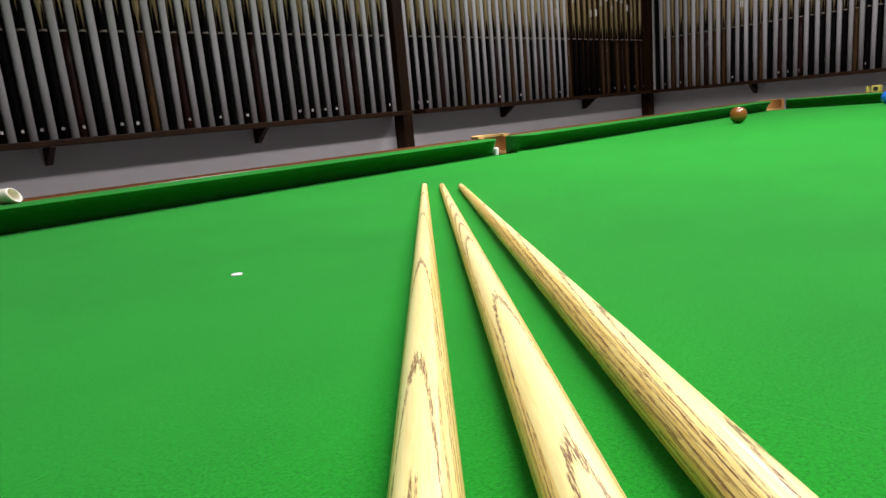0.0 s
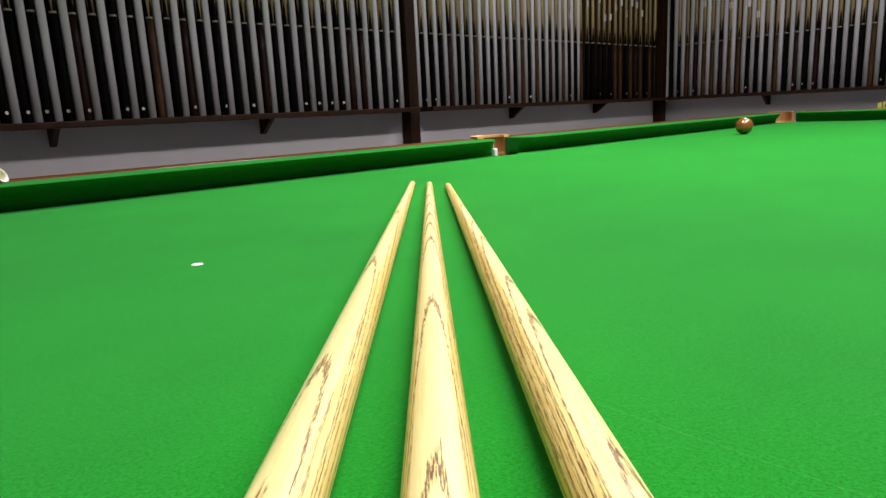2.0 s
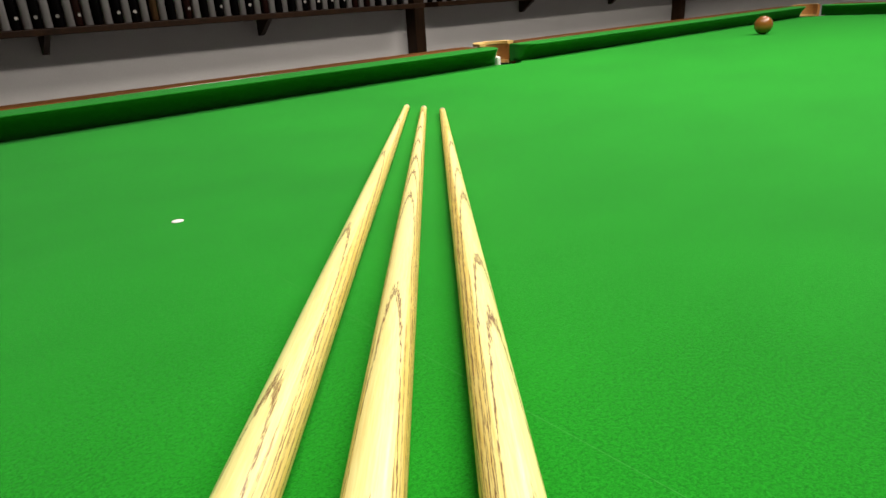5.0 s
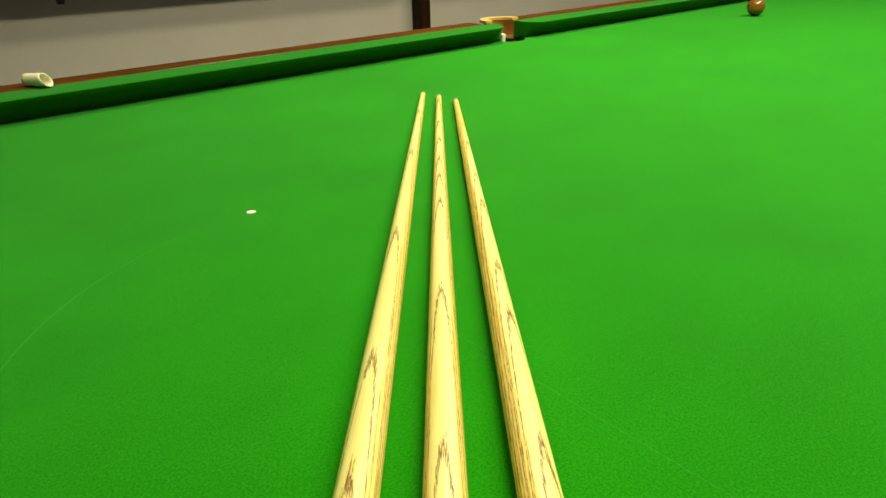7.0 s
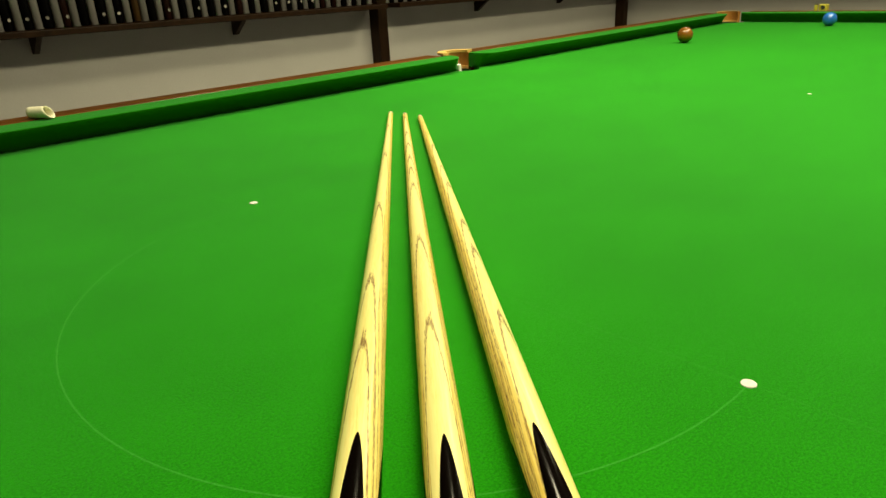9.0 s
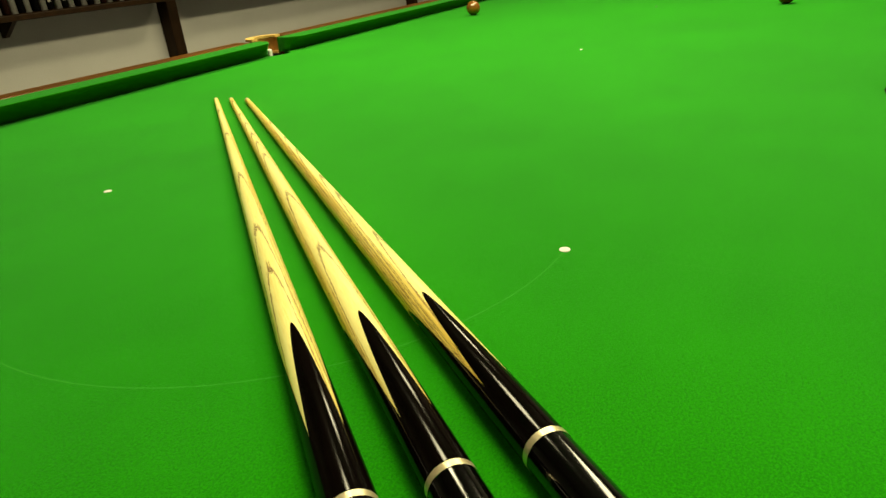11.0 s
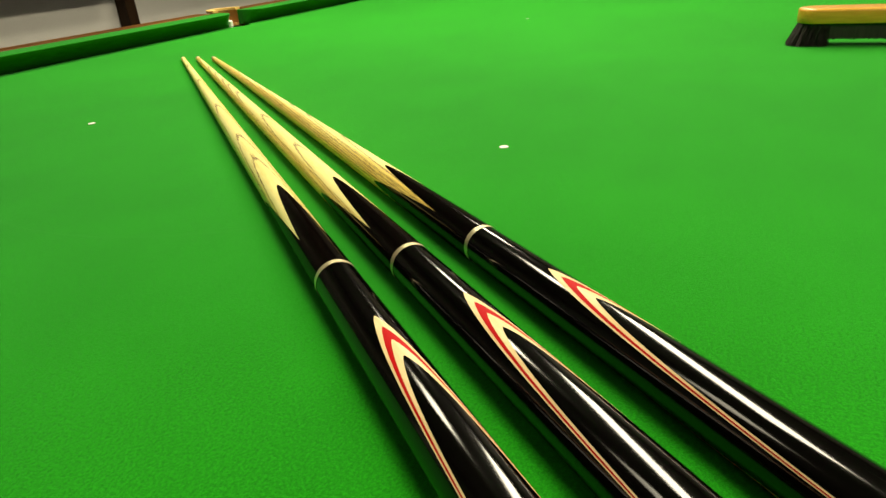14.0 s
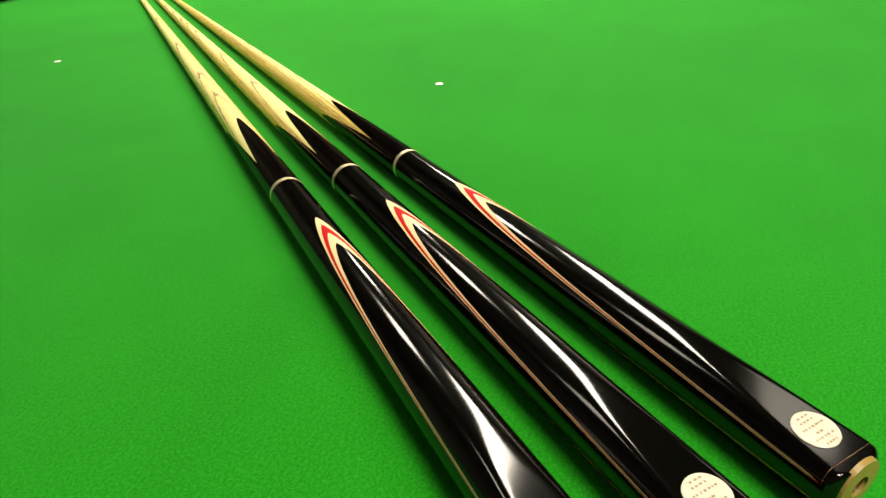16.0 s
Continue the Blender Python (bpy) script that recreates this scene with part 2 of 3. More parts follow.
def shared(name, ob, parent, m):
    """Another object on the mesh of ob."""
    o = new(name, ob.data)
    o.parent = parent
    o.matrix_basis = m
    return o


def thing(name, label, category, group="", kind="", at=None):
    e = new(name)
    e.empty_display_size = 0.05
    if at:
        e.matrix_basis = at
    return tagged(e, label, category, group, kind)


def box(x0, x1, y0, y1, z0, z1, bevel=0.0, segments=2):
    bm = bmesh.new()
    bmesh.ops.create_cube(bm, size=1.0)
    for v in bm.verts:
        v.co = Vector(((x0, x1)[v.co.x > 0], (y0, y1)[v.co.y > 0], (z0, z1)[v.co.z > 0]))
    if bevel:
        bmesh.ops.bevel(bm, geom=bm.edges[:], offset=bevel, segments=segments, affect="EDGES", profile=0.5)
    return bm


def lathe(profile, around=24, axis="z", close=True):
    """A turned solid from (distance along the axis, radius) pairs."""
    vs, fs = [], []
    for d, r in profile:
        for k in range(around):
            a = 2 * math.pi * k / around
            p = (r * math.cos(a), r * math.sin(a), d)
            vs.append(p if axis == "z" else (d, p[0], p[1]))
    n = len(profile)
    for i in range(n - 1):
        for k in range(around):
            a, b = i * around + k, i * around + (k + 1) % around
            fs.append((a, b, b + around, a + around))
    if close:
        fs.append(tuple(range(around))[::-1])
        fs.append(tuple(range((n - 1) * around, n * around)))
    return vs, fs


def grid_faces(rows, cols):
    return [(i * cols + j, i * cols + j + 1, (i + 1) * cols + j + 1, (i + 1) * cols + j) for i in range(rows - 1) for j in range(cols - 1)]


# ---- room ----
FLOOR_Z, TOP_Z = -0.86, 1.75
X0, X1, Y0, Y1 = -2.2, 5.27, -2.7, 2.45
floor = tagged(part("floor", box(X0, X1, Y0, Y1, FLOOR_Z - 0.1, FLOOR_Z), CARPET), "grey carpeted floor of the showroom", "floor", kind="structure")
ceiling = tagged(part("ceiling", box(X0, X1, Y0, Y1, TOP_Z, TOP_Z + 0.1), CEILING), "plain dark grey painted ceiling", "ceiling", kind="structure")
for nm, b4 in (("wall_north", (X0 - 0.15, X1 + 0.15, Y1, Y1 + 0.15)), ("wall_south", (X0 - 0.15, X1 + 0.15, Y0 - 0.15, Y0)),
               ("wall_east", (X1, X1 + 0.15, Y0, Y1)), ("wall_west", (X0 - 0.15, X0, Y0, Y1))):
    tagged(part(nm, box(*b4, FLOOR_Z - 0.1, TOP_Z + 0.1), DARK_WALL if nm in ("wall_south", "wall_west") else WALL), "plain mid-grey painted wall" if nm in ("wall_south", "wall_west") else "plain grey painted wall", "wall", kind="structure")

# a housing above every lamp, the added fill included
for lx, ly, power, long, wide, spread in CEILING_AND_FILL_LAMPS:
    fix = thing("ceiling_light", "unseen white metal light panel on the ceiling", "ceiling light", "lights on the ceiling", at=pose(lx, ly, TOP_Z))
    part("housing", box(-long / 2 - 0.03, long / 2 + 0.03, -wide / 2 - 0.03, wide / 2 + 0.03, -0.075, -0.001, 0.008), STEEL, fix)

# ---- snooker table ----
LEN, HALF = 3.569, 0.889
MID = LEN / 2
table = thing("snooker_table", "full-size snooker table with green cloth and mahogany rails", "snooker table")


def pocket_outline():
    """The edge of the slate, anticlockwise, with the pocket holes cut out of it."""
    e = 0.045
    pts = []

    def arc(cx, cy, r, a0, a1, n=14):
        for i in range(n + 1):
            a = radians(a0 + (a1 - a0) * i / n)
            pts.append((cx + r * math.cos(a), cy + r * math.sin(a)))
    c = 0.012
    arc(-c, -HALF - c, 0.062, 115, -25)
    pts.append((0.5, -HALF - e))
    arc(MID, -HALF - 0.036, 0.050, 180, 0)
    pts.append((3.0, -HALF - e))
    arc(LEN + c, -HALF - c, 0.062, 205, 65)
    arc(LEN + c, HALF + c, 0.062, 295, 155)
    pts.append((3.0, HALF + e))
    arc(MID, HALF + 0.036, 0.050, 360, 180)
    pts.append((0.5, HALF + e))
    arc(-c, HALF + c, 0.062, 25, -115)
    return pts


bm = bmesh.new()
top = [bm.verts.new((x, y, 0)) for x, y in pocket_outline()]
face = bm.faces.new(top)
ext = bmesh.ops.extrude_face_region(bm, geom=[face])
for v in ext["geom"]:
    if isinstance(v, bmesh.types.BMVert):
        v.co.z = -0.045
bmesh.ops.triangulate(bm, faces=bm.faces[:])
part("bed_cloth", bm, CLOTH, table, "green baize over a slate bed")

# baulk line and the D, faint pale marks on the cloth
def ribbon(points, width, z):
    vs, fs = [], []
    n = len(points)
    for i, (x, y) in enumerate(points):
        ax, ay = points[max(i - 1, 0)]
        bx, by = points[min(i + 1, n - 1)]
        d = Vector((bx - ax, by - ay)).normalized() * width / 2
        vs += [(x - d.y, y + d.x, z), (x + d.y, y - d.x, z)]
    fs = [(2 * i, 2 * i + 1, 2 * i + 3, 2 * i + 2) for i in range(n - 1)]
    return vs, fs


BAULK, D_R = 0.737, 0.292
part("d_line", ribbon([(BAULK - D_R * math.sin(a), D_R * math.cos(a)) for a in np.linspace(0, math.pi, 90)], 0.0012, 0.00008), CHALK_LINE, table, "faint pale semicircle on the cloth")
part("baulk_line", ribbon([(BAULK, y) for y in np.linspace(-HALF + 0.01, HALF - 0.01, 40)], 0.0005, 0.00008), CHALK_LINE, table, "faint pale line on the cloth")
for sx, sy, sr in ((BAULK, D_R, 0.0048), (BAULK, -D_R, 0.0048), (BAULK, 0, 0.0048), (MID, 0, 0.0037), (2.677, 0, 0.0034)):
    part("spot", lathe([(0.0002, sr), (0.0006, sr * 0.96), (0.0008, sr * 0.8)], 20), SPOT, table, "small round white cloth spot").location = (sx, sy, 0)

# cushions: (depth behind the nose, height)
CUSHION = [(0.0655, 0.0), (0.0370, 0.0003), (0.0345, 0.010), (0.0250, 0.0240), (0.0105, 0.0342), (0.0016, 0.0372), (0.0, 0.0383), (0.0005, 0.0391), (0.0018, 0.0397),
           (0.0045, 0.0401), (0.0075, 0.0403), (0.03, 0.0408), (0.0640, 0.0412), (0.0655, 0.0412)]


def cushion(length, r0, r1):
    """Along x from 0, its nose at y=0 and its back towards +y; r0, r1: how far the jaws curve back at its ends."""
    xs = []
    n = 10
    for r, sgn in ((r0, 1), (r1, -1)):
        seg = [r * (1 - math.cos(radians(90 * i / n))) for i in range(n + 1)]
        xs += [(s if sgn > 0 else length - s, r - math.sqrt(max(0, r * r - (r - s) ** 2))) for s in (seg if sgn > 0 else seg[::-1])]
    vs = []
    for x, back in xs:
        for u, z in CUSHION:
            vs.append((x, max(u, min(back, 0.063) + u * 0.04), z))
    fs = grid_faces(len(xs), len(CUSHION))
    c = len(CUSHION)
    fs += [tuple(range(c)), tuple(range((len(xs) - 1) * c, len(xs) * c))[::-1]]
    return vs, fs


NOSE = HALF - 0.0180
side = cushion(MID - 0.040 - 0.052, 0.060, 0.050)
CUSHION_PLACES = [
    (side, Matrix.Translation((0.052, NOSE, 0))),
    (side, Matrix.Translation((LEN - 0.052, NOSE, 0)) @ Matrix.Diagonal((-1, 1, 1, 1))),
    (side, Matrix.Translation((0.052, -NOSE, 0)) @ Matrix.Diagonal((1, -1, 1, 1))),
    (side, Matrix.Translation((LEN - 0.052, -NOSE, 0)) @ Matrix.Diagonal((-1, -1, 1, 1))),
]
end = cushion(2 * HALF - 0.060, 0.045, 0.045)
CUSHION_PLACES += [
    (end, Matrix.Translation((LEN - 0.012, HALF - 0.030, 0)) @ Matrix.Rotation(radians(-90), 4, "Z")),
    (end, Matrix.Translation((0.012, -HALF + 0.030, 0)) @ Matrix.Rotation(radians(90), 4, "Z")),
]
for (vs, fs), m in CUSHION_PLACES:
    bm = bmesh.new()
    made = [bm.verts.new(m @ Vector(v)) for v in vs]
    for f in fs:
        bm.faces.new([made[i] for i in f])
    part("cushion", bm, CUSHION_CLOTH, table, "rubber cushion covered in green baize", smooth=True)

# wooden rails behind the cushions
RAIL_IN, RAIL_OUT, RAIL_TOP = HALF + 0.0477, HALF + 0.108, 0.0428
for sy in (1, -1):
    for xa, xb in ((0.05, MID - 0.068), (MID + 0.068, LEN - 0.05)):
        ya, yb = sorted((sy * RAIL_IN, sy * RAIL_OUT))
        part("rail", box(xa, xb, ya, yb, -0.09, RAIL_TOP, 0.005, 3), MAHOGANY, table, "polished mahogany rail")
for xa, xb in ((-0.111, -0.0537), (LEN + 0.0537, LEN + 0.111)):
    part("rail", box(xa, xb, -HALF + 0.05, HALF - 0.05, -0.09, RAIL_TOP, 0.005, 3), MAHOGANY, table, "polished mahogany rail")
part("slate_frame", box(-0.12, LEN + 0.12, -HALF - 0.12, HALF + 0.12, -0.26, -0.092, 0.01), MAHOGANY, table, "mahogany frame under the slate")
leg = None
for lx in (0.15, 1.25, 2.32, 3.42):
    for ly in (-0.72, 0.72):
        if leg is None:
            leg = part("leg", lathe([(FLOOR_Z, 0.05), (FLOOR_Z + 0.06, 0.062), (FLOOR_Z + 0.12, 0.045), (-0.5, 0.075), (-0.42, 0.055), (-0.38, 0.085), (-0.262, 0.085)], 20), MAHOGANY, table, "turned mahogany leg", smooth=True)
            leg.location = (lx, ly, 0)
        else:
            shared("leg", leg, table, pose(lx, ly, 0))


def u_band(r_in, r_out, z0, z1, arm, n=20):
    """A horseshoe band open towards -y, with its arms that long."""
    line = [(-1, -arm)] + [None] * (n + 1) + [(1, -arm)]
    vs, ring = [], []
    for i, p in enumerate(line):
        for r in (r_in, r_out):
            if p:
                x, y = p[0] * r, p[1]
            else:
                a = radians(180 - 180 * (i - 1) / n)
                x, y = r * math.cos(a), r * math.sin(a)
            vs += [(x, y, z0), (x, y, z1)]
    fs = []
    for i in range(len(line) - 1):
        a, b = 4 * i, 4 * (i + 1)
        fs += [(a, b, b + 1, a + 1), (a + 2, a + 3, b + 3, b + 2), (a + 1, b + 1, b + 3, a + 3), (a, a + 2, b + 2, b)]
    e = 4 * (len(line) - 1)
    fs += [(0, 1, 3, 2), (e, e + 2, e + 3, e + 1)]
    return vs, fs


def pocket(m, r, arm, brim=0.020):
    pk = part("pocket", u_band(r, r + 0.010, -0.035, 0.0418, arm), LEATHER, table, "tan leather pocket lining", smooth=False)
    pk.matrix_basis = m
    part("pocket_rim", u_band(r - 0.002, r + brim, 0.0421, 0.0421 + brim * 0.33, 0.0), LEATHER_EDGE, pk, "pale leather rim")
    part("pocket_lip", u_band(r - 0.003, r - 0.0004, -0.006, 0.004, arm), LEATHER_EDGE, pk, "pale stitched leather band")
    part("pocket_net", lathe([(-0.004, r - 0.004), (-0.06, r * 0.95), (-0.13, r * 0.8), (-0.17, r * 0.45), (-0.18, 0.004)], 20, close=False), NET, pk, "dark string pocket net")
    return pk


for sy, ang in ((1, 0), (-1, 180)):
    pk = pocket(Matrix.Translation((MID, sy * (HALF + 0.052), 0)) @ Matrix.Rotation(radians(ang), 4, "Z"), 0.040, 0.003)
    bm = box(-0.042, -0.030, -0.042, -0.010, -0.012, 0.0185, 0.003)
    part("strap", bm, STRAP, pk, "white webbing strap in the pocket")
    bm = bmesh.new()
    bmesh.ops.create_uvsphere(bm, u_segments=12, v_segments=8, radius=0.007, matrix=Matrix.Translation((-0.036, -0.026, 0.0235)))
    part("stud", bm, LEATHER, pk, "tan strap stud", smooth=True)
for cx, cy, ang in ((0, HALF, 45), (LEN, HALF, -45), (LEN, -HALF, -135), (0, -HALF, 135)):
    sx, sy = (1 if cx else -1), (1 if cy > 0 else -1)
    pocket(Matrix.Translation((cx + sx * 0.034, cy + sy * 0.034, 0)) @ Matrix.Rotation(radians(ang), 4, "Z"), 0.045, 0.004, 0.006)

# ---- the three cues on the table ----


def build_cue(tip, heading, marks, wood, label):
    """A cue lying on the cloth, its tip at that place; local x runs from tip to butt."""
    d_splice, d_ring, d_red, d_end = marks
    tilt = math.atan(TAPER)
    base = Matrix.Translation((tip[0], tip[1], R_TIP)) @ Matrix.Rotation(heading, 4, "Z") @ Matrix.Rotation(-tilt, 4, "Y")
    cue = thing("snooker_cue", label, "snooker cue", "cues laid side by side", at=base)
    flat0 = d_end - 0.078

    def at(d, phi, off=0.0):
        r = R_TIP + TAPER * d
        if d > d_end - 0.004:
            r -= 0.0035 * ((d - d_end + 0.004) / 0.004) ** 2
        r += off
        z = r * math.cos(phi)
        if d > flat0 - 0.02:
            lim = R_TIP + TAPER * flat0 - (d - flat0) * FLAT + off
            k = 0.0011
            w = max(0.0, k - abs(z - lim)) / k
            z = min(z, lim) - w * w * k / 4
        return (d, r * math.sin(phi), z)

    def sleeve(ds, off=0.0, around=64, caps=True):
        vs = [at(d, 2 * math.pi * k / around, off) for d in ds for k in range(around)]
        fs = []
        for i in range(len(ds) - 1):
            for k in range(around):
                a, b = i * around + k, i * around + (k + 1) % around
                fs.append((a, b, b + around, a + around))
        if caps:
            fs += [tuple(range(around)), tuple(range((len(ds) - 1) * around, len(ds) * around))[::-1]]
        return vs, fs

    def patch(start, stop, half, centre, off, cols=41, rows=24):
        """A patch of the surface about the angle centre, from start(angle) to stop."""
        vs = []
        for i in range(rows):
            for j in range(cols):
                phi = half * (2 * j / (cols - 1) - 1)
                d0 = min(start(abs(phi)), stop - 0.0005)
                d = d0 + (stop - d0) * (i / (rows - 1)) ** 1.3
                vs.append(at(d, centre + phi, off))
        return vs, grid_faces(rows, cols)

    part("tip", lathe([(-0.0035, 0.0018), (-0.003, 0.0030), (-0.0015, 0.0038), (0.002, 0.0041)], 20, "x"), TIP_LEATHER, cue, "dark leather tip", smooth=True)
    part("ferrule", sleeve(np.linspace(0.002, 0.012, 3), 0.0001, 24), BRASS, cue, "short brass ferrule", smooth=False)
    d_vee = d_splice + 0.116
    part("shaft", sleeve(np.linspace(0.011, d_vee + 0.004, 60), 0, 64), wood, cue, "pale ash shaft with arched grain", smooth=True)
    q = math.pi / 4
    for k in range(4):
        vs, fs = patch(lambda a: d_splice + 0.116 * (a / q) ** 1.7, d_ring, q + 0.0005, k * math.pi / 2, 0.00012)
        part("splice", (vs, fs), EBONY_FRONT, cue, "black ebony pointed splice", smooth=True)
    part("ring", sleeve(np.linspace(d_ring + 0.0006, d_ring + 0.0048, 3), 0.00022, 48, False), BRASS, cue, "brass joint ring", smooth=True)
    ds = np.concatenate([np.linspace(d_ring + 0.0052, flat0, 20), np.linspace(flat0 + 0.002, d_end - 0.004, 30), np.linspace(d_end - 0.0035, d_end, 6)])
    part("butt", (lambda vf: (vf[0], vf[1] + [tuple(range(len(vf[0]) - 96, len(vf[0])))]))(sleeve(ds, 0, 96, False)), EBONY, cue, "black ebony butt with a high gloss", smooth=True)
    half = radians(75)
    stop = d_end - 0.005
    for turn in (0, math.pi):
        for nm, lag, off, mat in (("cream_veneer", 0.0, 0.00008, VENEER), ("red_veneer", 0.012, 0.00014, RED_VENEER),
                                  ("inner_veneer", 0.025, 0.00020, VENEER), ("inlay", 0.040, 0.00026, EBONY)):
            vs, fs = patch(lambda a: d_red + lag + (stop - d_red) * (0.34 * (a / half) ** 1.3 + 0.66 * (a / half) ** 3.4), stop, half, turn, off, 65, 60)
            part(nm, (vs, fs), mat, cue, smooth=True)
    # badge on the flat, and the brass end with its threaded bore
    zb = R_TIP + TAPER * flat0
    badge = part("badge", lathe([(-0.0004, 0.0087), (0.0004, 0.0087), (0.0006, 0.0083)], 40), BADGE, cue, "round cream maker's badge")
    db = d_end - 0.0188
    badge.matrix_basis = Matrix.Translation((db, 0, zb - (db - flat0) * FLAT + 0.0002)) @ Matrix.Rotation(math.atan(FLAT), 4, "Y")
    rng = random.Random(7)
    vs, fs = [], []
    for row, (wide, y) in enumerate(((0.006, 0.0062), (0.010, 0.0035), (0.004, 0.0012), (0.011, -0.0018), (0.007, -0.0045), (0.005, -0.0066))):
        x = -wide / 2
        while x < wide / 2:
            w = rng.uniform(0.0006, 0.0016)
            i = len(vs)
            vs += [(y, x, 0.00075), (y + 0.0008, x, 0.00075), (y + 0.0008, x + w, 0.00075), (y, x + w, 0.00075)]
            fs.append((i, i + 1, i + 2, i + 3))
            x += w + rng.uniform(0.0005, 0.0012)
    part("print", (vs, fs), INK, badge, "faint worn print bars")
    r_end = R_TIP + TAPER * d_end
    part("end_plate", lathe([(d_end - 0.001, r_end - 0.0036), (d_end + 0.0010, r_end - 0.0042), (d_end + 0.0013, 0.0046), (d_end - 0.010, 0.0042)], 40, "x", False), END_TAN, cue, "dull tan end plate", smooth=False)
    part("bore", lathe([(d_end - 0.012, 0.0043), (d_end - 0.0115, 0.0043), (d_end - 0.002, 0.0016)], 20, "x"), BORE, cue, "dark threaded socket")
    return cue


PALE, DEEP, PORE = (0.95, 0.88, 0.36), (0.80, 0.58, 0.12), (0.15, 0.055, 0.011)
CUES = [((1.198, 0.568), (0.371, -0.350), (0.996, 1.160, 1.235, 1.5235), ash("ash_one", -13, 0.0, PALE, DEEP, PORE, (0.14, 0.352, 0.597, 0.786, 0.888), 0.12, -0.02)),
        ((1.203, 0.533), (0.406, -0.383), (0.980, 1.139, 1.214, 1.5035), ash("ash_two", -3, 3.1, PALE, DEEP, PORE, (0.04, 0.18, 0.275, 0.36, 0.425, 0.50, 0.682, 0.846), 0.15, 0.04)),
        ((1.203, 0.491), (0.443, -0.419), (0.945, 1.108, 1.183, 1.4715), ash("ash_three", 26, 7.7, PALE, DEEP, PORE, (0.26, 0.386, 0.468, 0.604, 0.688, 0.817), 1.15, 0.18))]
for tip, red, marks, wood in CUES:
    build_cue(tip, math.atan2(red[1] - tip[1], red[0] - tip[0]), marks, wood,
              "ash snooker cue with black ebony butt and red and cream splices")

# ---- balls ----
BALLS = [("brown_ball", (2.634, 0.665), (0.14, 0.050, 0.008), (0.22, 0.085, 0.014), "glossy brown snooker ball on the cloth"),
         ("blue_ball", (3.395, 0.432), (0.006, 0.10, 0.42), (0.012, 0.16, 0.55), "glossy blue snooker ball near the cushion"),
         ("cue_ball", (3.187, 0.055), (0.80, 0.68, 0.30), (0.88, 0.77, 0.38), "glossy cream cue ball on the cloth"),
         ("red_ball", (2.60, -0.395), (0.22, 0.012, 0.010), (0.34, 0.02, 0.015), "glossy dark red snooker ball on the cloth"),
         ("black_ball", (2.70, -0.57), (0.006, 0.006, 0.006), (0.012, 0.012, 0.012), "glossy black snooker ball on the cloth")]
for nm, (bx, by), dark, light, lab in BALLS:
    bm = bmesh.new()
    bmesh.ops.create_uvsphere(bm, u_segments=40, v_segments=24, radius=0.02625, matrix=Matrix.Translation((bx, by, 0.0264)))
    tagged(part(nm, bm, ball_material(nm, dark, light), smooth=True), lab, "snooker ball", "balls on the table")

# ---- table brush ----
brush = thing("table_brush", "table brush with varnished beech block and black bristles", "table brush", at=pose(1.365, -0.573, 0, 0, 0, 0))
BL, BW = 0.26, 0.026


def stadium(scale, z, n=14):
    """The rounded outline of the block, drawn in by that factor, at height z."""
    pts = []
    for y0, a0 in ((-BW, 0), (-BL + BW, 180)):
        for i in range(n + 1):
            a = radians(a0 + 180 * i / n)
            pts.append((BW * scale * math.cos(a), y0 + BW * scale * math.sin(a), z))
    return pts


def stacked(levels):
    vs = [p for sc, z in levels for p in stadium(sc, z)]
    c = len(vs) // len(levels)
    fs = [(i * c + k, i * c + (k + 1) % c, (i + 1) * c + (k + 1) % c, (i + 1) * c + k) for i in range(len(levels) - 1) for k in range(c)]
    return vs, fs + [tuple(range(c))[::-1], tuple(range((len(levels) - 1) * c, len(levels) * c))]


part("block", stacked([(0.97, 0.034), (1.0, 0.0355), (1.0, 0.051), (0.985, 0.0535), (0.94, 0.0555), (0.86, 0.0565)]), BLOCK, brush, "varnished beech block", smooth=True)
rng = random.Random(3)
vs, fs = stacked([(0.80, 0.012), (0.84, 0.0342)])
for i in range(2600):
    toe_tuft = i < 1500
    y = -0.004 - 0.042 * rng.random() ** 1.2 if toe_tuft else -0.03 - (BL - 0.034) * rng.random()
    x = BW * 0.84 * rng.uniform(-1, 1) * (min(1.0, math.sqrt(max(0.02, 1 - (1 + min(0, y + BW) / BW - 1) ** 2))) if not toe_tuft else min(1.0, math.sqrt(max(0.05, 1 - max(0, (y + BW) / BW) ** 2))))
    toe = max(0.0, 1 + y / 0.045)
    low = 0.0006 if toe_tuft else rng.uniform(0.007, 0.012)
    tx, ty = x * 1.25 + rng.gauss(0, 0.0015), y + 0.014 * toe + rng.gauss(0, 0.0012)
    w = 0.0008
    k = len(vs)
    vs += [(x - w, y, 0.035), (x + w, y, 0.035), (x, y + w, 0.035), (tx - w, ty, low), (tx + w, ty, low), (tx, ty + w, low)]
    fs += [(k, k + 1, k + 4, k + 3), (k + 1, k + 2, k + 5, k + 4), (k + 2, k, k + 3, k + 5), (k + 3, k + 4, k + 5)]
tagged(part("bristles", (vs, fs), BRISTLE, brush, "dense black bristles"), kind="stuff")

# ---- small things on the rails ----
tube = []
n = 28
for i in range(9):
    s = i / 8
    for k in range(n):
        a = 2 * math.pi * k / n
        flare = 1 + 0.10 * s
        slant = 0.008 * math.sin(a) * s
        tube.append((-0.026 + 0.047 * s - slant, 0.0125 * flare * math.cos(a), 0.0125 + 0.0125 * flare * math.sin(a)))
inner = [(x, y * 0.88, 0.0125 + (z - 0.0125) * 0.88) for x, y, z in tube]
fs = []
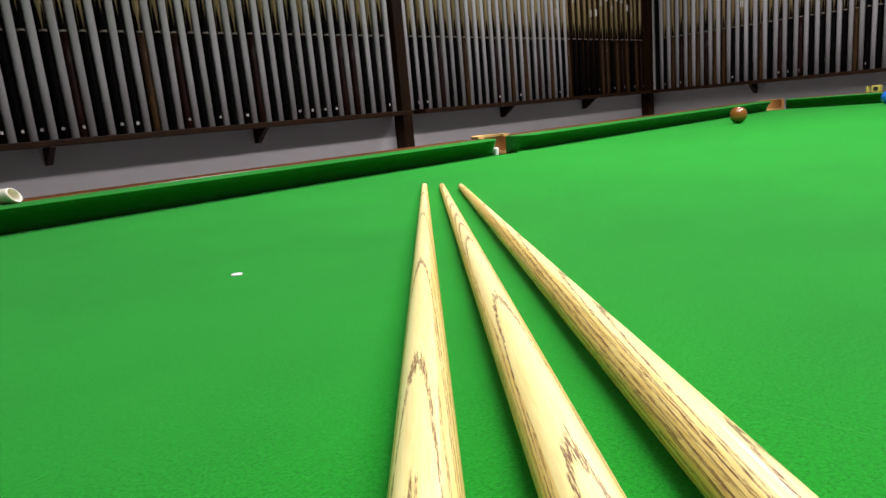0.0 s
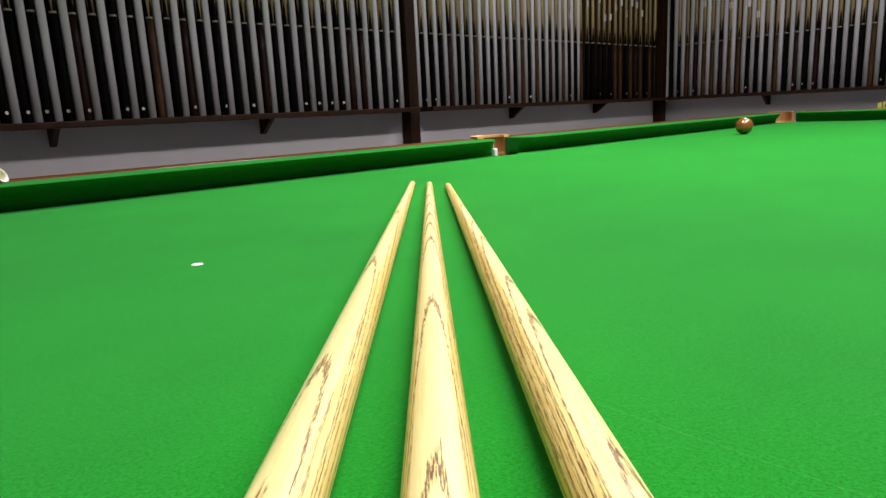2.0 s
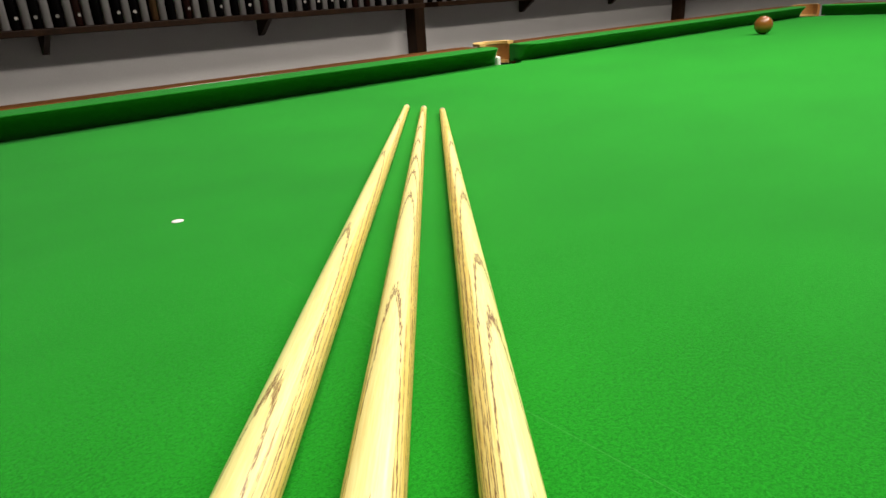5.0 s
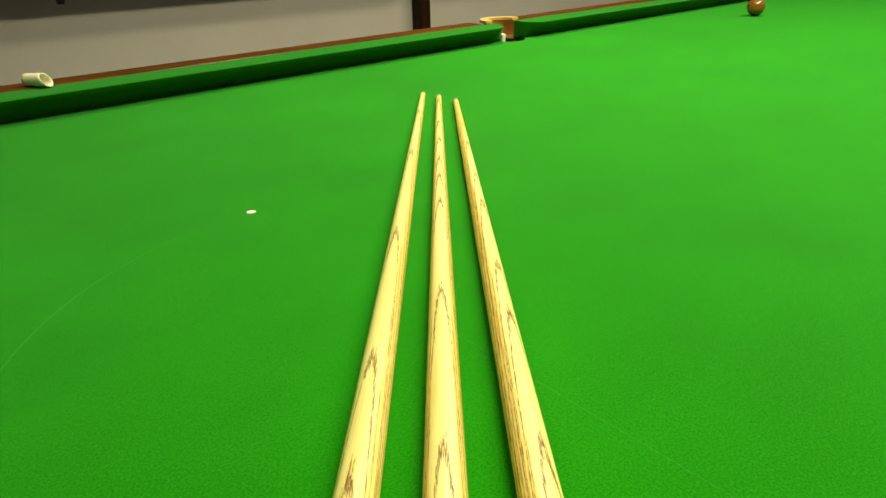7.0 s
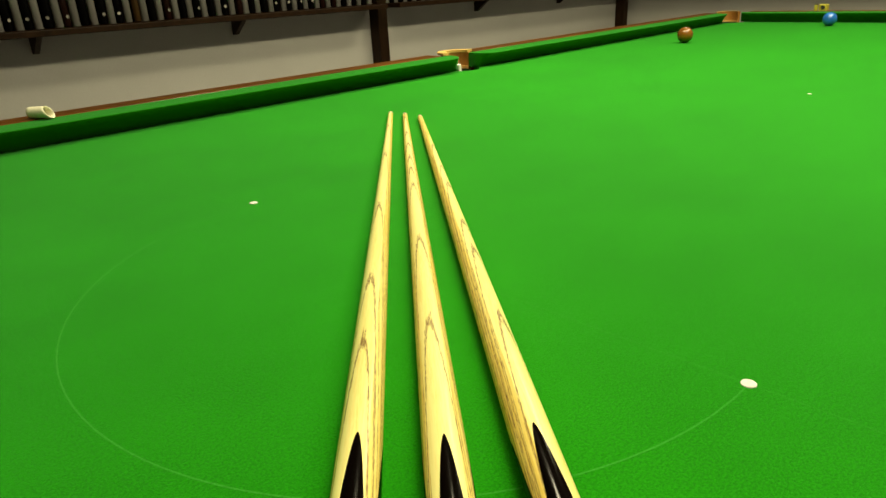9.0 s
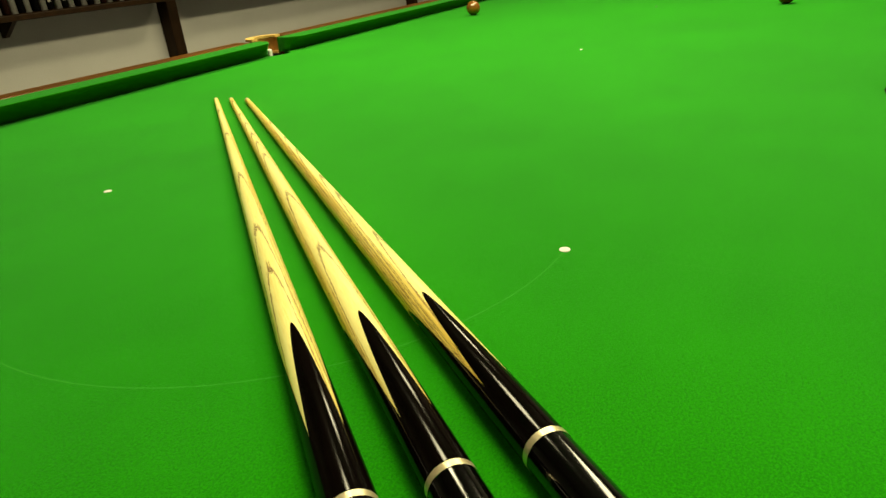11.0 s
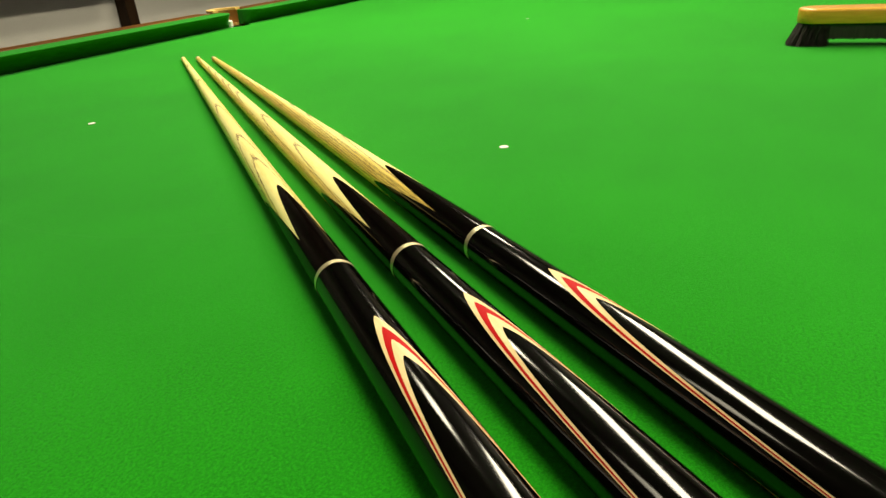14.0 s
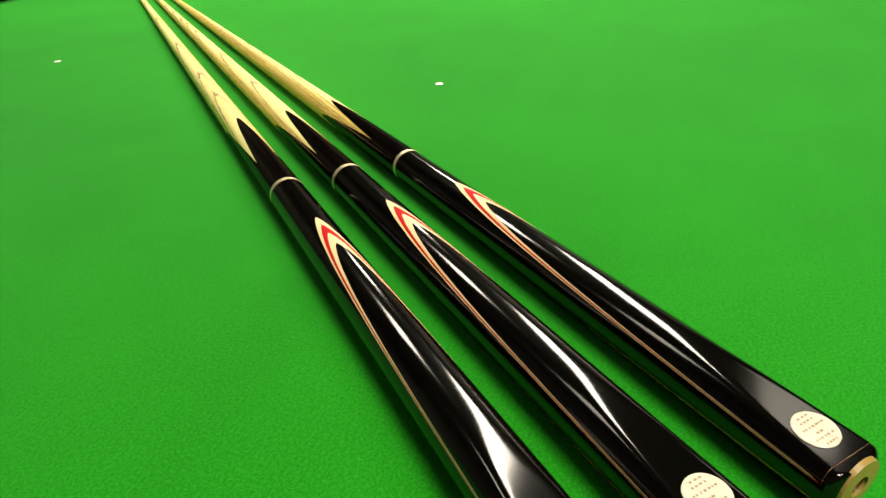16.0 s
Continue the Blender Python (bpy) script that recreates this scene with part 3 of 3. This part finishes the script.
for i in range(8):
    for k in range(n):
        a, b = i * n + k, i * n + (k + 1) % n
        fs.append((a, b, b + n, a + n))
        fs.append((a + 9 * n, a + 10 * n, b + 10 * n, b + 9 * n))
for k in range(n):
    b = (k + 1) % n
    fs.append((8 * n + k, 8 * n + b, 17 * n + b, 17 * n + k))
    fs.append((k, 9 * n + k, 9 * n + b, b))
cup = tagged(part("plastic_tube", (tube + inner, fs), PAPER, smooth=True), "short cream plastic tube lying on the wooden rail", "tube")
cup["group"] = "tubes on the rail"
cup.matrix_basis = pose(0.694, 0.938, RAIL_TOP + 0.0006, 0, 0, -52) @ Matrix.Scale(0.80, 4)
copy_thing(cup, pose(0.585, 0.938, RAIL_TOP + 0.0006, 0, 0, -48) @ Matrix.Scale(0.80, 4)).scale = (0.80, 0.80, 0.80)

YELLOW = mottled("yellow_card", (0.42, 0.36, 0.04), (0.58, 0.50, 0.08), 60, 0.6, fine=300)
INKY = mottled("black_print", (0.01, 0.01, 0.01), (0.03, 0.03, 0.03), 60, 0.5, fine=300)
chalk = thing("chalk_box", "small yellow chalk box with a black round mark on the rail", "chalk box", at=pose(LEN + 0.078, 0.532, RAIL_TOP + 0.0003, 0, 0, 0))
part("box", box(-0.015, 0.015, -0.016, 0.016, 0, 0.026, 0.0015), YELLOW, chalk)
mark = part("mark", lathe([(0, 0.0085), (0.0008, 0.0085)], 20, "x"), INKY, chalk, "black round mark")
mark.location = (-0.0162, 0, 0.013)
piece = thing("chalk_stub", "narrow upright yellow chalk piece on the rail", "chalk", at=pose(LEN + 0.075, 0.562, RAIL_TOP + 0.0003))
part("stub", box(-0.006, 0.006, -0.006, 0.006, 0, 0.024, 0.001), YELLOW, piece)
part("cap", box(-0.0062, 0.0062, -0.0062, 0.0062, 0.0242, 0.027, 0.0008), INKY, piece, "dark chalk top")

# ---- cue racks along the walls ----
SHELF_Z0, SHELF_Z1 = 0.122, 0.144
RACK_TOP = 1.66
DEPTH = 0.17


def rack(name, m, spans, brackets, label):
    """A wall rack along local x, its wall at y=0 and its front towards -y."""
    rk = thing(name, label, "cue rack", "cue racks on the walls", at=m)
    for a, b in spans:
        part("shelf", box(a, b, -DEPTH, -0.001, SHELF_Z0, SHELF_Z1, 0.003), DARK_WOOD, rk, "dark stained shelf")
        part("back_board", box(a, b, -0.012, -0.001, SHELF_Z1 + 0.001, RACK_TOP), RACK_BACK, rk, "dull black back board")
        part("top_rail", box(a, b, -0.10, -0.013, RACK_TOP - 0.05, RACK_TOP, 0.003), DARK_WOOD, rk, "dark stained top rail")
    for x in brackets:
        bm = bmesh.new()
        sec = [(-0.11, SHELF_Z0 - 0.001), (-0.001, SHELF_Z0 - 0.001), (-0.001, 0.058), (-0.022, 0.058)]
        a = [bm.verts.new((x - 0.0095, y, z)) for y, z in sec]
        b = [bm.verts.new((x + 0.0095, y, z)) for y, z in sec]
        bm.faces.new(a), bm.faces.new(b[::-1])
        for i in range(4):
            j = (i + 1) % 4
            bm.faces.new((a[i], a[j], b[j], b[i]))
        part("bracket", bm, DARK_WOOD, rk, "dark triangular shelf bracket")
    return rk


north = rack("cue_rack", Matrix.Translation((0, Y1, 0)), [(0.35, 2.688), (2.770, 5.16)], (0.38, 1.092, 1.908, 3.535, 4.39),
             "dark wooden wall rack full of upright cues")
east = rack("cue_rack", Matrix.Translation((X1, 0, 0)) @ Matrix.Rotation(radians(-90), 4, "Z"), [(-2.372, -0.1)], (-1.634, -0.7),
            "dark wooden wall rack full of upright cues")
for px0, px1, py0, py1 in ((2.697, 2.760, Y1 - 0.075, Y1 - 0.001), (5.165, 5.228, Y1 - 0.075, Y1 - 0.001)):
    post = thing("rack_post", "dark stained upright post of the cue rack", "post", "posts of the racks")
    part("post", box(px0, px1, py0, py1, FLOOR_Z, RACK_TOP + 0.05, 0.004), DARK_WOOD, post)

DULL_BADGE = mottled("dull_pale_badge", (0.26, 0.25, 0.22), (0.48, 0.46, 0.40), 60, 0.5, fine=300, relief=0, spread=0.6)
DULL = mottled("dull_brass", (0.16, 0.14, 0.10), (0.30, 0.27, 0.20), 60, 0.5, fine=300, relief=0)
STAIN = {
    "black": mottled("black_butt", (0.0015, 0.0015, 0.0015), (0.005, 0.004, 0.004), 12, 0.6, fine=90, relief=0, spec=0.02),
    "red": mottled("rosewood_butt", (0.006, 0.002, 0.001), (0.022, 0.006, 0.004), 12, 0.5, coat=0.03, fine=90, relief=0, stretch=(3, 3, 0.3), spec=0.12),
    "brown": mottled("walnut_butt", (0.014, 0.007, 0.003), (0.085, 0.045, 0.016), 12, 0.5, coat=0.03, fine=90, relief=0, stretch=(3, 3, 0.3), spec=0.12),
}
SHAFT = mottled("ash_shaft", (0.22, 0.16, 0.06), (0.42, 0.32, 0.14), 10, 0.4, coat=0.3, fine=140, relief=0, stretch=(5, 5, 0.3), spread=0.3)


def upright_cue(stain, splice_at, badge):
    """A cue standing on its butt at the origin."""
    c = thing("display_cue", f"upright snooker cue with {stain} butt and pale ash shaft", "snooker cue", "cues in the racks")

    def rad(z):
        return 0.0145 - 0.0066 * z
    n = 16
    part("butt", lathe([(0.0, 0.011), (0.004, 0.0142)] + [(z, rad(z)) for z in (0.1, 0.25, 0.365)], n), STAIN[stain], c, smooth=True)
    part("joint_ring", lathe([(0.3652, rad(0.365) + 0.0006), (0.372, rad(0.372) + 0.0006)], n), DULL, c, "dull brass joint ring", smooth=True)
    part("shaft", lathe([(z, rad(z)) for z in (0.372, 0.6, 0.9, 1.2, 1.44)], n), SHAFT, c, "pale ash shaft", smooth=True)
    vs, rows, cols = [], 8, 33
    for i in range(rows):
        for j in range(cols):
            a = 2 * math.pi * j / (cols - 1)
            top_z = splice_at - 0.11 * abs(((a / (math.pi / 2)) % 1) * 2 - 1) ** 1.5
            z = 0.3725 + (top_z - 0.3725) * i / (rows - 1)
            r = rad(z) + 0.0003
            vs.append((r * math.cos(a), r * math.sin(a), z))
    part("splice", (vs, grid_faces(rows, cols)), STAIN["black"], c, "black pointed splice", smooth=True)
    part("ferrule", lathe([(1.4402, 0.0052), (1.452, 0.005)], 10), BRASS, c, "brass ferrule")
    if badge:
        b = part("badge", lathe([(-0.0148, 0.0062), (-0.0138, 0.0062)], 16, "x"), DULL_BADGE, c, "round pale badge")
        b.matrix_basis = pose(0, 0, 0.036, 0, 0, 90)
    return c


rng = random.Random(11)
MODELS = [upright_cue(s, z, b) for s, z, b in (("black", 0.53, True), ("black", 0.46, True), ("red", 0.53, False), ("red", 0.50, True),
                                               ("black", 0.47, False), ("brown", 0.45, False))]


def divider(half, front):
    """An upright with a rounded front, from the back board to that distance before the wall."""
    n = 14
    bow = [(half * math.copysign(abs(math.cos(a)) ** 0.85, math.cos(a)), -front + 0.011 - 0.011 * math.sin(a) ** 0.85) for a in (math.pi * k / n for k in range(n + 1))]
    line = [(half, -0.0125)] + bow + [(-half, -0.0125)]
    c = len(line)
    vs = [(x, y, z) for z in (SHELF_Z1 + 0.0005, RACK_TOP - 0.051) for x, y in line]
    fs = [(k, (k + 1) % c, c + (k + 1) % c, c + k) for k in range(c)]
    bm = bmesh.new()
    made = [bm.verts.new(v) for v in vs]
    for f in fs + [tuple(range(c)), tuple(range(2 * c - 1, c - 1, -1))]:
        bm.faces.new([made[k] for k in f])
    return bm


fin = shaded_fin = None
used = [False] * len(MODELS)
TAGS = []


def stand(rk, m, first, pitch, a, b, weights):
    """Dividers as parts of the rack, at that pitch from the first between a and b, and a cue in each gap."""
    global fin, shaded_fin
    lo = math.ceil((a - first) / pitch)
    hi = math.floor((b - first) / pitch)
    for i in range(lo, hi + 1):
        x = first + i * pitch + rng.gauss(0, 0.0022)
        place = pose(x, 0, 0, 0, rng.gauss(0, 0.18), 0)
        # towards the corner the dividers are thinner, their dimness put into a dark colour
        if rk == north and x > 4.02 + 0.3 * rng.random():
            if shaded_fin is None:
                shaded_fin = part("divider", divider(0.011, 0.048), DARK_WOOD, rk, "divider with the shade of the corner put into its colour", smooth=True)
                shaded_fin.matrix_basis = place
            else:
                shared("divider", shaded_fin, rk, place)
        elif fin is None:
            fin = part("divider", divider(0.0145, 0.056), FIN, rk, "pale grey upright divider with a rounded front", smooth=True)
            fin.matrix_basis = place
        else:
            shared("divider", fin, rk, place)
        if i == hi:
            continue
        xc = first + (i + 0.5) * pitch + rng.uniform(-0.003, 0.003)
        k = rng.choices(range(len(MODELS)), weights)[0]
        place = m @ pose(xc, -0.044 + rng.uniform(-0.004, 0.002), SHELF_Z1 + 0.0006, rng.uniform(-0.2, 0.2), rng.uniform(-0.15, 0.15), rng.uniform(-25, 25))
        if used[k]:
            copy_thing(MODELS[k], place)
        else:
            MODELS[k].matrix_basis = place
            used[k] = True
        TAGS.append((m, xc))


stand(north, north.matrix_basis, 0.924, 0.0644, 0.37, 2.69, (6, 4, 1.2, 0.8, 3, 0.3))
stand(north, north.matrix_basis, 2.787, 0.0652, 2.78, 5.14, (0.5, 1.5, 0.5, 0.7, 5, 3.5))
stand(east, east.matrix_basis, -2.306, 0.0623, -2.33, -0.12, (0.5, 1.5, 0.5, 0.7, 5, 2.5))

# price tags tied to some of the shafts
for m, xc in TAGS:
    on_east = m.translation.x > 1
    if (not on_east and 4.0 < xc < 5.1 and rng.random() < 0.7) or (on_east and xc < -1.2 and rng.random() < 0.25):
        tag = tagged(part("price_tag", box(-0.011, 0.011, -0.0018, -0.0008, -0.022, 0.022, 0.0004, 1), STRAP), "small white price tag tied to a cue", "price tag", "price tags")
        tag.matrix_basis = m @ pose(xc, -0.052, 0.70 + rng.uniform(-0.05, 0.10), 0, 0, 0)
